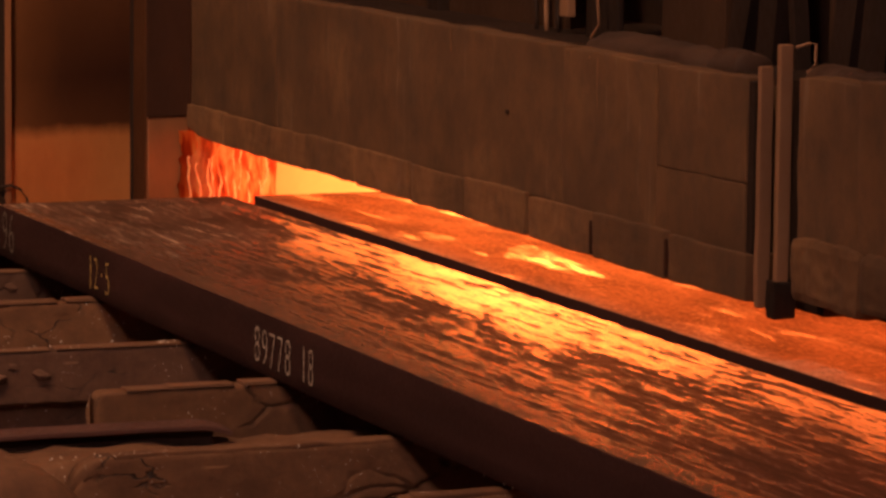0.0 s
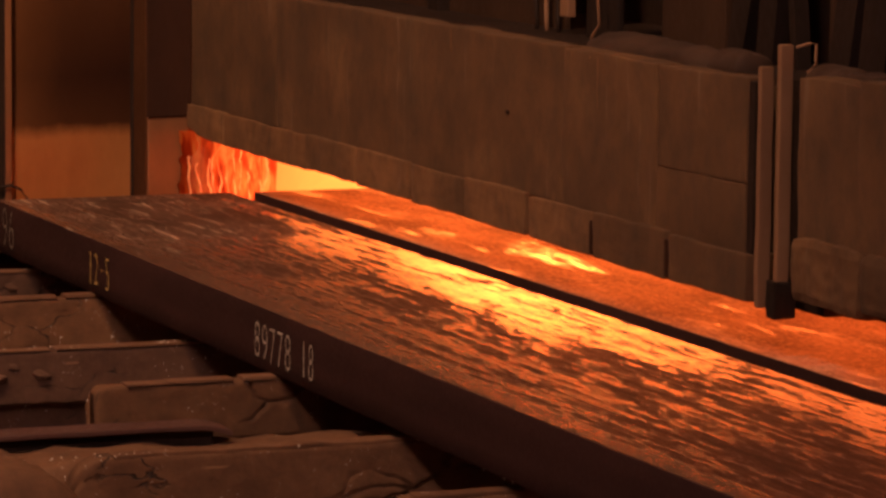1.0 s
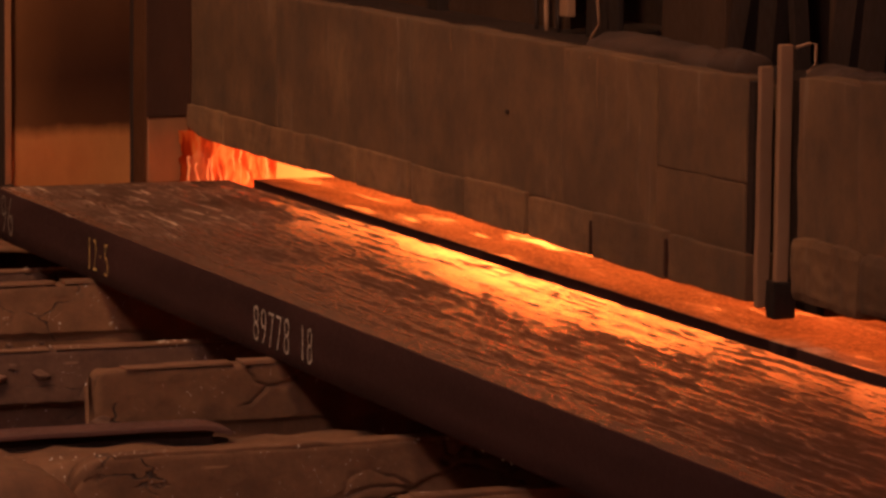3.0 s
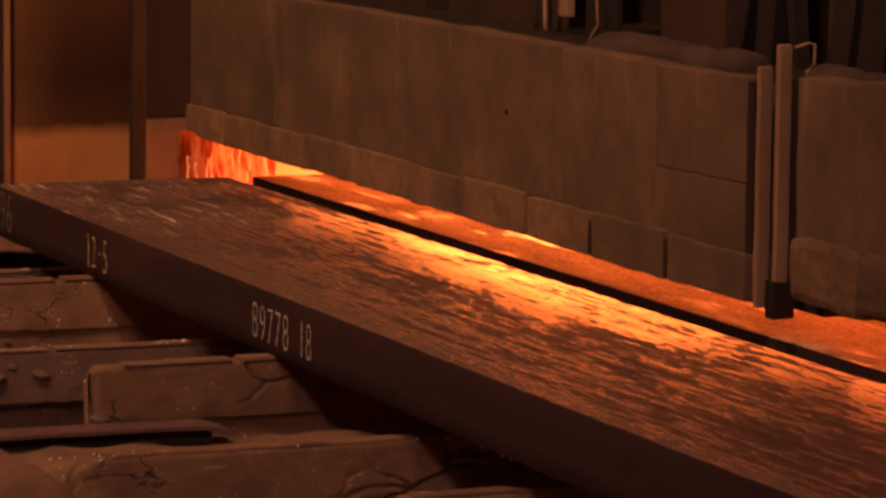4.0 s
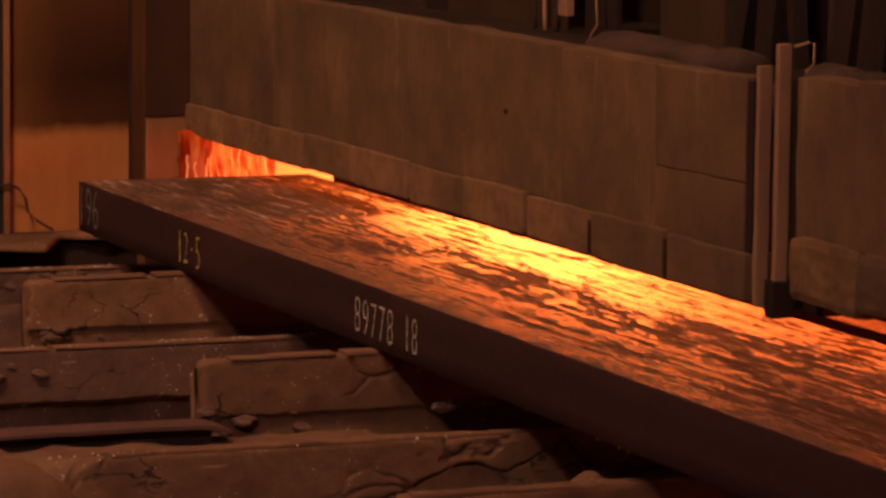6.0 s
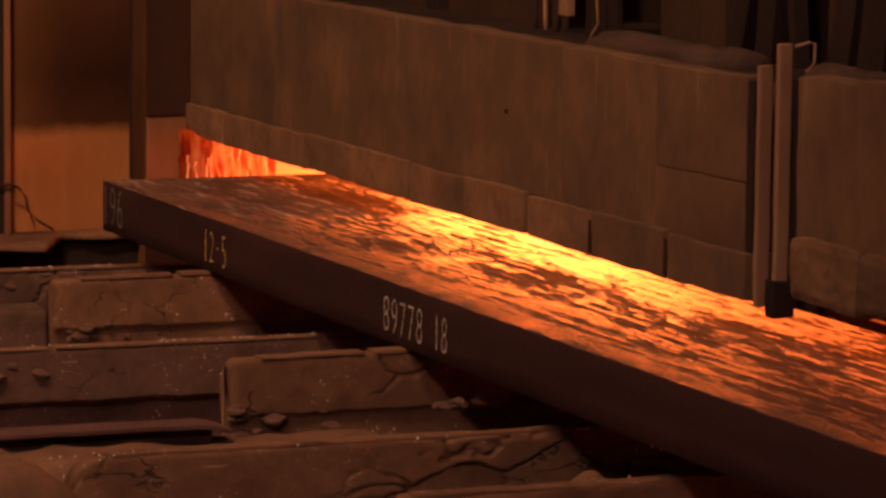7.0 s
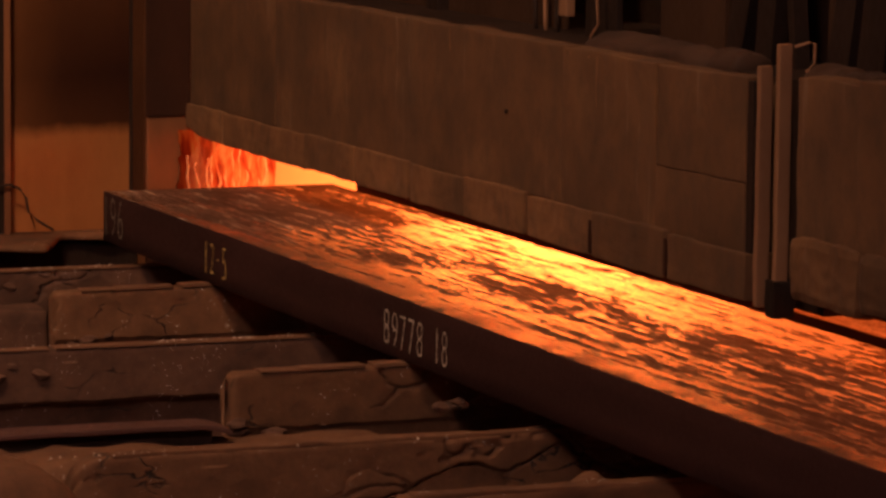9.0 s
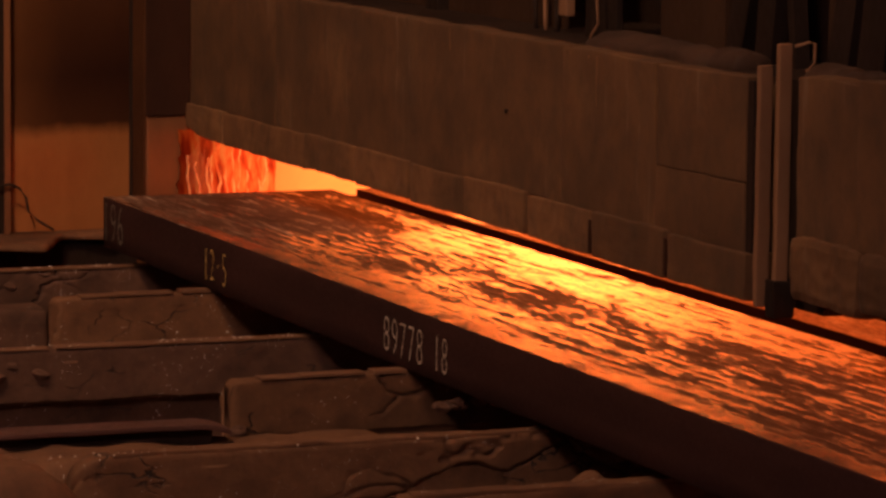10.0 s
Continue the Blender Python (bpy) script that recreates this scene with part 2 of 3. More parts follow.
# back wall out of view, its strength set to light slab and end panel
M_HOTBACK = hot("glowing_back_wall", (1.0, 0.102, 0.016), (1.0, 0.138, 0.021), ((1.5, 9.0), (5.9, 9.0)))
M_HOTROOF = hot("glowing_roof", (1.0, 0.14, 0.024), (1.0, 0.18, 0.034), ((1.5, 2.2), (2.4, 1.7), (3.3, 2.2), (4.3, 2.0), (5.5, 0.8)))
M_SLAG = glowing_slag()
M_DRIP = hot("glowing_drip", (0.8, 0.06, 0.008), (1.0, 0.2, 0.04), ((1.2, 0.5), (1.35, 1.2), (1.5, 2.2), (1.75, 2.4)), 9.0, (0.4, 0.6))
M_WHITE = paint("white_paint_marks", (0.68, 0.58, 0.48))
M_FADED = paint("faded_paint_marks", (0.26, 0.22, 0.18))
M_YELLOW = paint("yellow_paint_marks", (0.9, 0.62, 0.2))


# ---- helpers for meshes ----
def mesh_of(name, verts, faces, mats, smooth=False, slots=None):
    me = bpy.data.meshes.new(name)
    me.from_pydata([tuple(v) for v in verts], [], faces)
    for m in (mats if isinstance(mats, (list, tuple)) else [mats]):
        me.materials.append(m)
    if slots is not None:
        me.polygons.foreach_set("material_index", slots)
    if smooth:
        me.polygons.foreach_set("use_smooth", [True] * len(me.polygons))
    me.update()
    return me


def part(name, bm, material, parent=None, label=""):
    me = bpy.data.meshes.new(name)
    bm.to_mesh(me)
    bm.free()
    me.materials.append(material)
    ob = new(name, me)
    if parent is not None:
        ob.parent = parent
    if label:
        tagged(ob, label)
    return ob


def box(x0, x1, y0, y1, z0, z1, bevel=0.0, jitter=0.0, cuts=0, seed=0):
    """A box with bevelled edges and, if asked for, an uneven surface."""
    bm = bmesh.new()
    bmesh.ops.create_cube(bm, size=1)
    for v in bm.verts:
        v.co = Vector((x0 + (v.co.x + 0.5) * (x1 - x0), y0 + (v.co.y + 0.5) * (y1 - y0), z0 + (v.co.z + 0.5) * (z1 - z0)))
    if bevel:
        bmesh.ops.bevel(bm, geom=list(bm.edges), offset=bevel, segments=2, affect="EDGES", profile=0.6)
    if cuts:
        bmesh.ops.subdivide_edges(bm, edges=list(bm.edges), cuts=cuts, use_grid_fill=True)
    if jitter:
        for v in bm.verts:
            v.co += noise.noise_vector(v.co * 6 + Vector((seed * 3.7, seed, 0))) * jitter + noise.noise_vector(v.co * 25 + Vector((seed, 0, 0))) * jitter * 0.4
    return bm


def structure(name, bm, material, label, parent=None):
    ob = part(name, bm, material, parent)
    return tagged(ob, label, name.split("_")[0] if parent is None else "", "", "structure") if parent is None else ob


# ---- the hall ----
structure("floor", box(-16, 8, -34, 12, -1.5, -1.2), M_PIT, "dark dirty concrete pit floor under the skids")
structure("wall_west", box(-16.3, -16, -34, 12, -1.5, 13), M_HALL, "grey sheeted hall wall")
structure("wall_south", box(-16, 8, -34.3, -34, -1.5, 13), M_HALL, "grey sheeted hall wall")
structure("wall_east", box(8, 8.3, -34, 12, -1.5, 13), M_HALL, "grey sheeted hall wall")
structure("wall_north", box(-16, 8, 12, 12.3, -1.5, 13), M_HALL, "grey sheeted hall wall")
structure("ceiling", box(-16.3, 8.3, -34.3, 12.3, 13, 13.3), M_HALL, "grey sheeted hall roof")
# unseen floor added in the pale hall skin as a reflector
structure("floor_hall", box(-16, -3.4, -34, 12, -1.19, -1.1), M_HALL, "unseen pale hall floor, added to bounce lamp light")
structure("gallery", box(-7, -3, -21, -17, 0.4, 0.55), M_IRON, "dark iron gallery deck beside the furnace")

# ---- the furnace ----
XW, YE = 1.25, 0.73


def prism(points, x0, x1):
    """A plate cut to an outline in y and z, from x0 to x1."""
    bm = bmesh.new()
    lo = [bm.verts.new((x0, y, z)) for y, z in points]
    hi = [bm.verts.new((x1, y, z)) for y, z in points]
    bm.faces.new(lo)
    bm.faces.new(hi[::-1])
    n = len(points)
    for i in range(n):
        bm.faces.new((lo[i], hi[i], hi[(i + 1) % n], lo[(i + 1) % n]))
    bmesh.ops.recalc_face_normals(bm, faces=list(bm.faces))
    return bm


def front_wall():
    """The hanging front wall: castable panels over a course of blocks."""
    wall = new("wall_furnace_front")
    tagged(wall, "brown dusty refractory furnace front wall hanging over the slabs", "wall", "", "structure")
    for a, b in ((-12, -6.2), (-5.845, YE)):
        part("core", box(XW + 0.1, XW + 0.23, a, b, 0.27, 1.02), M_REF, wall)
    # panels: y from, y to
    for i, (a, b, z0, z1, proud) in enumerate((
            (YE, -0.62, 0.405, 1.6, 0.0), (-0.62, -4.13, 0.405, 1.05, 0.002), (-4.13, -5.02, 0.405, 1.048, 0.006), (-5.02, -5.79, 0.66, 1.045, 0.001), (-5.02, -5.79, 0.405, 0.66, 0.003),
            (-6.2, -6.66, 0.51, 1.09, 0.0), (-6.66, -8.4, 0.51, 1.11, 0.006), (-8.4, -12, 0.51, 1.1, 0.0))):
        bm = box(XW - proud, XW + 0.11, b + 0.0015, a - 0.0015, z0, z1, 0.004)
        bmesh.ops.subdivide_edges(bm, edges=[e for e in bm.edges if e.calc_length() > 0.3], cuts=30, use_grid_fill=True)
        for f in bm.faces:
            f.smooth = True
        for v in bm.verts:
            v.co += noise.noise_vector(v.co * 3 + Vector((i, 0, 0))) * 0.010 + noise.noise_vector(v.co * 11 + Vector((i, 3, 0))) * 0.003
        part("panel", bm, M_REF, wall)
    # near-black strip stands for the shaded gap left of the bars
    part("edge_strip", box(XW + 0.004, XW + 0.03, -5.84, -5.792, 0.408, 1.04, 0.003), M_IRON, wall, "dark strip painting the shaded gap beside the guide post")
    joints = (YE, 0.13, -1.1, -1.78, -2.45, -3.11, -3.8, -4.47, -5.17, -5.86)
    rnd = random.Random(4)
    for i, (a, b) in enumerate(zip(joints, joints[1:])):
        z0 = 0.247 + rnd.uniform(-0.004, 0.004) - min(0.017, 0.005 * max(0, i - 3))
        z1 = 0.408 + rnd.uniform(0.0, 0.012)
        gap = 0.005 if i < 4 else 0.017
        bm = box(XW - 0.016 - rnd.uniform(0, 0.014), XW + 0.23, b + gap, a - gap, z0, z1, 0.008, 0.007, 9, i)
        if i == 0:
            for v in bm.verts:
                s = max(0.0, (v.co.y - 0.35) / 0.4)
                if v.co.z < 0.33:
                    v.co.z += 0.05 * s * s
        part("block", bm, M_BLOCK if i < 7 else M_REF, wall)
        if 5 < i < 8:
            # dark fill strip stands for shade that the lit gap lacks
            part("joint", box(XW - 0.032, XW + 0.05, b - 0.011, b + 0.011, z0 + 0.012, z1 - 0.03, 0.003, 0.004, 4, i), M_SHADE, wall, "dark strip painting the shade of an open gap between blocks")
    for a, b, z0 in ((-6.2, -6.72, 0.285), (-6.72, -7.6, 0.30), (-7.6, -8.6, 0.29), (-8.6, -10.2, 0.29), (-10.2, -12, 0.3)):
        part("block", box(XW - 0.03, XW + 0.23, b + 0.006, a - 0.006, z0, 0.525, 0.035, 0.014, 16, a), M_REF, wall)
    hole = bmesh.new()
    bmesh.ops.create_cone(hole, cap_ends=True, segments=10, radius1=0.010, radius2=0.009, depth=0.02, matrix=Matrix.Translation((XW - 0.004, -3.55, 0.735)) @ Matrix.Rotation(math.pi / 2, 4, "Y"))
    part("anchor_bolt", hole, M_IRON, wall, "dark anchor bolt end")
    for y, z, long, wide in ((-4.2, 1.035, 0.2, 0.012), (-4.3, 1.03, 0.12, 0.016), (-4.46, 1.03, 0.26, 0.01), (-4.38, 1.03, 0.09, 0.01), (-2.9, 1.04, 0.1, 0.01)):
        run = box(XW - 0.006, XW + 0.006, y - wide, y + wide, z - long, z, 0.003)
        bmesh.ops.subdivide_edges(run, edges=[e for e in run.edges if e.calc_length() > 0.06], cuts=12)
        for v in run.verts:
            v.co.y = y + (v.co.y - y) * (0.35 + 0.65 * (v.co.z - z + long) / long) + 0.008 * noise.noise(Vector((y * 3, 0, v.co.z * 14)))
        part("dust_run", run, M_RUN, wall, "pale run of dust down the wall")
    return wall


front_wall()
structure("wall_furnace_pier", box(1.01, 1.70, YE, 1.3, -0.6, 1.7, 0.012, 0.004, 3), M_PANEL, "heat-browned furnace end pier beside the opening")
# plate added in near black to stand for shade on the upper pier
part("casing", box(1.004, 1.245, YE - 0.014, YE - 0.002, 0.345, 1.7, 0.004, 0.003, 6, 2), M_SHADE, bpy.data.objects["wall_furnace_pier"], "black plate painting shade on the upper pier")
# plate added to paint the pier's foot dark against the furnace glow
part("lower_plate", box(1.004, 1.75, YE - 0.016, YE - 0.004, -0.6, -0.27, 0.003), M_SHADE, bpy.data.objects["wall_furnace_pier"], "black plate added to keep the pier's foot in painted shade")
# dark plate added so the pier's side reads as a shaded recess
part("side_plate", box(1.0, 1.0085, YE + 0.004, 0.945, -0.28, 1.7, 0.002), M_SIDE_SHADE, bpy.data.objects["wall_furnace_pier"], "dark brown plate painting shade on the pier's side")


def tube(points, radius, sides=8):
    """A round bar or hose along points."""
    bm = bmesh.new()
    rings = []
    pts = [Vector(p) for p in points]
    for i, p in enumerate(pts):
        d = (pts[min(i + 1, len(pts) - 1)] - pts[max(i - 1, 0)]).normalized()
        a = d.orthogonal().normalized()
        b = d.cross(a)
        rings.append([bm.verts.new(p + (a * math.cos(2 * math.pi * k / sides) + b * math.sin(2 * math.pi * k / sides)) * radius) for k in range(sides)])
    for r0, r1 in zip(rings, rings[1:]):
        for k in range(sides):
            bm.faces.new((r0[k], r0[(k + 1) % sides], r1[(k + 1) % sides], r1[k]))
    bm.faces.new(rings[0][::-1])
    bm.faces.new(rings[-1])
    bmesh.ops.recalc_face_normals(bm, faces=list(bm.faces))
    for f in bm.faces:
        f.smooth = True
    return bm


def slag_crust():
    """Glowing drips of slag on the inner part of the pier."""
    bm = bmesh.new()
    nx, nz = 60, 60
    grid = []
    for j in range(nz):
        row = []
        for i in range(nx):
            x, z = 1.185 + 0.53 * i / (nx - 1), -0.45 + 0.72 * j / (nz - 1)
            d = noise.fractal(Vector((x * 14, 3, z * 4.5)), 1.0, 2.0, 4)
            edge = max(0.0, min(1.0, i / 14 - 0.35 + 0.9 * noise.noise(Vector((2.0, x * 6, z * 7)))))
            if i < 20:
                x += (1 - i / 20) * (0.035 * noise.noise(Vector((5.0, 1.0, z * 9))) + 0.02 * noise.noise(Vector((8.0, 1.0, z * 30))))
            row.append(bm.verts.new((x, YE - 0.012 - edge * (0.012 + 0.034 * max(0, d)), z)))
        grid.append(row)
    for j in range(nz - 1):
        for i in range(nx - 1):
            bm.faces.new((grid[j][i], grid[j][i + 1], grid[j + 1][i + 1], grid[j + 1][i]))
    bmesh.ops.solidify(bm, geom=list(bm.faces), thickness=-0.012)
    bmesh.ops.recalc_face_normals(bm, faces=list(bm.faces))
    for f in bm.faces:
        f.smooth = True
    ob = new("slag_crust")
    tagged(ob, "red glowing slag drips caked on the furnace pier", "slag")
    part("crust", bm, M_SLAG, ob)
    rnd = random.Random(8)
    for i in range(11):
        x, top, low = 1.235 + 0.042 * i + rnd.uniform(-0.014, 0.014), rnd.uniform(0.08, 0.14) + 0.015 * i, rnd.uniform(-0.3, -0.05)
        line = []
        for k in range(15):
            z = low + (top - low) * k / 14
            line.append((x + 0.026 * noise.noise(Vector((i * 3.1, 2.0, z * 8))) + 0.007 * noise.noise(Vector((i * 5.3, 6.0, z * 40))), YE - 0.034 - 0.008 * noise.noise(Vector((i, 0, z * 8))), z))
        run = tube(line, 0.0055, 7)
        for v in run.verts:
            v.co.x += 0.005 * noise.noise(Vector((v.co.x * 60, i, v.co.z * 30)))
        part("drip", run, M_DRIP, ob, "bright glowing drip of slag")


slag_crust()
structure("wall_furnace_end", box(1.6, 6.2, 1.2, 1.5, -0.6, 1.6), M_HOT, "yellow glowing refractory end wall inside the furnace")
structure("wall_furnace_back", box(6.0, 6.3, -7.5, 1.2, -0.6, 1.6), M_HOTBACK, "yellow glowing refractory wall inside the furnace")
structure("wall_furnace_back_near", box(6.0, 6.3, -12.3, -7.503, -0.6, 1.6), M_HOTROOF, "duller glowing refractory wall inside the furnace")
structure("wall_furnace_near", box(1.3, 6.3, -12.3, -12, -0.6, 1.6), M_HOTROOF, "glowing refractory wall inside the furnace")
structure("ceiling_furnace", box(XW + 0.235, 6.3, -12.3, 1.5, 0.84, 1.0), M_HOTROOF, "orange glowing furnace roof")
# hearth height chosen to hold back glow leaking under the slabs
structure("floor_furnace", box(1.75, 6.1, -12, 0.03, -0.6, -0.315), M_REF, "refractory hearth of the furnace")
# unseen block added to stop glow escaping past the slab ends
structure("floor_sill", box(1.26, 6.1, 0.03, 1.19, -0.6, -0.16), M_REF, "unseen refractory block added to stop furnace glow beside the slab ends")


# ---- end panel, post and plates round the opening ----
def end_panel():
    bm = box(0.325, 1.012, 0.95, 0.985, -0.28, 2.4, 0.004)
    bmesh.ops.subdivide_edges(bm, edges=[e for e in bm.edges if e.calc_length() > 0.4], cuts=16, use_grid_fill=True)
    for v in bm.verts:
        v.co.y += 0.010 * noise.noise(v.co * 2.2) + 0.003 * noise.noise(v.co * 9)
    ob = structure("wall_end_panel", bm, M_PANEL_SHADED, "buckled brown steel panel, shade painted black above, beside the furnace")
    part("edge_strip", box(0.985, 1.006, 0.935, 0.95, -0.28, 2.4, 0.003), M_IRON, ob)
    post = structure("wall_end_post", box(-1.6, 0.318, 0.90, 1.0, -0.28, 2.4, 0.008, 0.003, 6), M_IRON, "dark iron post and plate beside the end panel")
    part("edge_angle", box(0.292, 0.326, 0.885, 0.9, -0.28, 2.4, 0.004), M_PANEL, post, "thin brown edge angle")


end_panel()
hose = part("hose", tube([(0.25, 0.87, -0.02), (0.31, 0.86, -0.005), (0.365, 0.86, -0.03), (0.40, 0.86, -0.08), (0.41, 0.86, -0.15), (0.46, 0.84, -0.2), (0.53, 0.8, -0.245)], 0.007), M_IRON)
tagged(hose, "thin black hose looped against the steel panel", "hose")


def sill_plate():
    """Worn plate in front of the end panel with a torn, sagging front edge."""
    n = 60
    verts, faces = [], []
    for i in range(n + 1):
        x = -2.2 + 3.4 * i / n
        wob = 0.05 * noise.noise(Vector((x * 4, 1, 0))) + 0.02 * noise.noise(Vector((x * 13, 4, 0)))
        sag = 0.02 * noise.noise(Vector((x * 3, 7, 0)))
        e = max(0.0, min(1.0, (x - 0.34) / 0.26))
        front = 0.38 + 0.42 * e * e * (3 - 2 * e) + wob
        verts += [(x, 0.95, -0.268), (x, front + 0.05, -0.264 + sag), (x, front, -0.274 + sag * 1.5), (x, front - 0.01, -0.30 + sag * 2), (x, 0.95, -0.31)]
    for i in range(n):
        for k in range(5):
            a, b = i * 5 + k, i * 5 + (k + 1) % 5
            faces.append((a, a + 5, b + 5, b))
    faces += [(0, 1, 2, 3, 4), tuple(n * 5 + k for k in (4, 3, 2, 1, 0))]
    ob = new("sill_plate", mesh_of("sill_plate", verts, faces, M_CRUST, True))
    tagged(ob, "rusty sill plate with a torn sagging edge", "plate")


sill_plate()
# dark sheet added to stand for the shaded hollow behind the plate
structure("wall_sill", box(-3.0, 1.004, 0.86, 0.94, -1.2, -0.315, 0.01, 0.006, 8), M_IRON, "dark sheet painting the shaded hollow under the sill plate")


# ---- furnace top ----
def guide_post():
    """The pair of upright bars with their iron foot and bracket on the front wall."""
    post = new("guide_post")
    tagged(post, "pair of rusty upright guide bars on the furnace front", "post")
    part("channel", box(XW + 0.12, XW + 0.24, -6.2, -5.845, 0.22, 1.05), M_IRON, post, "dark iron channel")
    part("bar", box(1.222, 1.276, -5.95, -5.922, 0.225, 1.105, 0.006, 0.003, 5, 1), M_POST, post)
    part("bar", box(1.249, 1.301, -6.05, -6.02, 0.31, 1.19, 0.006, 0.003, 5, 2), M_POST, post)
    part("foot", box(1.239, 1.331, -6.055, -5.985, 0.198, 0.335, 0.010, 0.006, 6, 3), M_IRON, post, "blackened iron foot")
    part("stay", box(XW + 0.06, XW + 0.1, -6.2, -6.16, 0.3, 1.08, 0.004), M_IRON, post, "dark iron stay")
    part("bracket", tube([(1.308, -6.05, 1.18), (1.36, -6.06, 1.195), (1.385, -6.06, 1.19), (1.385, -6.06, 1.12), (1.35, -6.06, 1.09)], 0.006, 6), M_POST, post, "bent bracket")


guide_post()
structure("wall_casing_back", box(2.25, 2.4, -12.3, 1.5, 1.0, 4.0), M_IRON, "dark furnace casing above the roof")
structure("wall_deck", box(XW + 0.17, 6.3, -12.3, 1.5, 1.024, 1.04), M_IRON, "dirty iron deck over the furnace roof")


def casing_plate(y0, y1, z0, z1, x, material, label):
    bm = box(x, x + 0.03, y0, y1, z0, z1, 0.006)
    bmesh.ops.subdivide_edges(bm, edges=[e for e in bm.edges if e.calc_length() > 0.3], cuts=8, use_grid_fill=True)
    for v in bm.verts:
        v.co.x += 0.008 * noise.noise(v.co * 3)
    return tagged(part("casing_plate", bm, material), label, "plate")


casing_plate(-3.04, 1.2, 1.02, 2.6, 1.72, M_BROWN, "dusty brown casing plate above the furnace front")
casing_plate(-4.57, -3.97, 1.045, 2.6, 1.75, M_BROWN, "brown casing plate between dark gaps")
# black sheet added to stand for the shaded void above the wall
casing_plate(-3.82, -3.5, 1.04, 2.6, 1.62, M_IRON, "black sheet painting the dark void behind the hanging wire")
casing_plate(-8.5, -4.68, 1.02, 2.6, 1.95, M_BROWN, "brown casing plate behind the gussets")
for y, z in ((-0.33, 0.99), (-1.64, 1.03)):
    tagged(part("stiffener", box(1.66, 1.72, y - 0.07, y + 0.07, z, 2.5, 0.006), M_IRON), "dark iron stiffener on the casing plate", "stiffener")
junction = tagged(part("junction_box", box(1.59, 1.63, -3.37, -3.28, 1.115, 1.5, 0.006), M_POST), "small rusty junction box above the front wall", "box")
part("bracket", box(1.628, 2.26, -3.34, -3.31, 1.4, 1.43, 0.004), M_IRON, junction, "dark iron bracket")
for k, (y, x) in enumerate(((-2.97, 1.62), (-3.08, 1.62), (-3.18, 1.63))):
    tagged(part("cable", tube([(x, y, 1.6), (x, y + 0.01, 1.2), (x - 0.01, y - 0.02, 1.1), (x - 0.01, y - 0.03, 1.02)], 0.011), M_IRON if k != 1 else M_POST), "hanging cable on the furnace casing", "cable")
tagged(part("wire", tube([(1.56, -3.75, 1.7), (1.56, -3.75, 1.21), (1.56, -3.77, 1.11), (1.56, -3.70, 1.06), (1.56, -3.68, 1.02), (1.55, -3.68, 0.97)], 0.006), M_POST), "loose pale wire hanging over the wall top", "wire")


def lagging(y0, y1, x, z, rad, label):
    """A lumpy lagged pipe that lies on the wall top."""
    bm = bmesh.new()
    n, sides = 40, 18
    rings = []
    for i in range(n + 1):
        y = y0 + (y1 - y0) * i / n
        e = min(1.0, i / 5, (n - i) / 5)
        r = rad * math.sqrt(max(0.02, 1 - (1 - e) ** 2))
        rings.append([])
        for k in range(sides):
            a = 2 * math.pi * k / sides
            q = Vector((math.cos(a), y * 2, math.sin(a)))
            rr = r * (1 + 0.34 * noise.noise(q * 1.3) + 0.14 * noise.noise(q * 4))
            rings[-1].append(bm.verts.new((x + rr * 1.4 * math.cos(a), y, z + rr * math.sin(a))))
    for r0, r1 in zip(rings, rings[1:]):
        for k in range(sides):
            bm.faces.new((r0[k], r0[(k + 1) % sides], r1[(k + 1) % sides], r1[k]))
    bm.faces.new(rings[0][::-1])
    bm.faces.new(rings[-1])
    bmesh.ops.recalc_face_normals(bm, faces=list(bm.faces))
    for f in bm.faces:
        f.smooth = True
    return tagged(part("lagging", bm, M_LAG), label, "lagging")


lagging(-5.1, -3.94, 1.46, 1.035, 0.07, "lumpy dusty lagging lying on the wall top")
for y in (-5.25, -6.08, -6.36):
    lagging(y - 0.13, y + 0.13, 1.48, 1.05, 0.06, "small heap of dusty lagging on the wall top")


def gusset(t0, t1, b0, b1):
    """A hanging wedge-shaped iron gusset: its edges along y at two heights."""
    up = 3.3
    bm = prism([(b1, 1.03), (b0, 1.03), (b0 + (t0 - b0) * up, 1.03 + 0.27 * up), (b1 + (t1 - b1) * up, 1.03 + 0.27 * up)], 1.66, 1.72)
    return tagged(part("gusset", bm, M_IRON), "black iron gusset plate over the furnace front", "gusset", "gussets over the furnace front")


for edges in ((-4.82, -4.98, -4.76, -4.89), (-5.05, -5.2, -5.02, -5.16), (-5.29, -5.34, -5.33, -5.38), (-5.68, -5.84, -5.61, -5.78), (-5.9, -6.1, -5.85, -6.05), (-6.2, -6.45, -6.2, -6.4)):
    gusset(*edges)
for y in (-5.0, -5.42, -5.84):
    tagged(part("stiffener", box(1.78, 1.94, y - 0.02, y + 0.02, 1.02, 2.5, 0.006), M_BROWN), "brown iron stiffener behind the gussets", "stiffener")


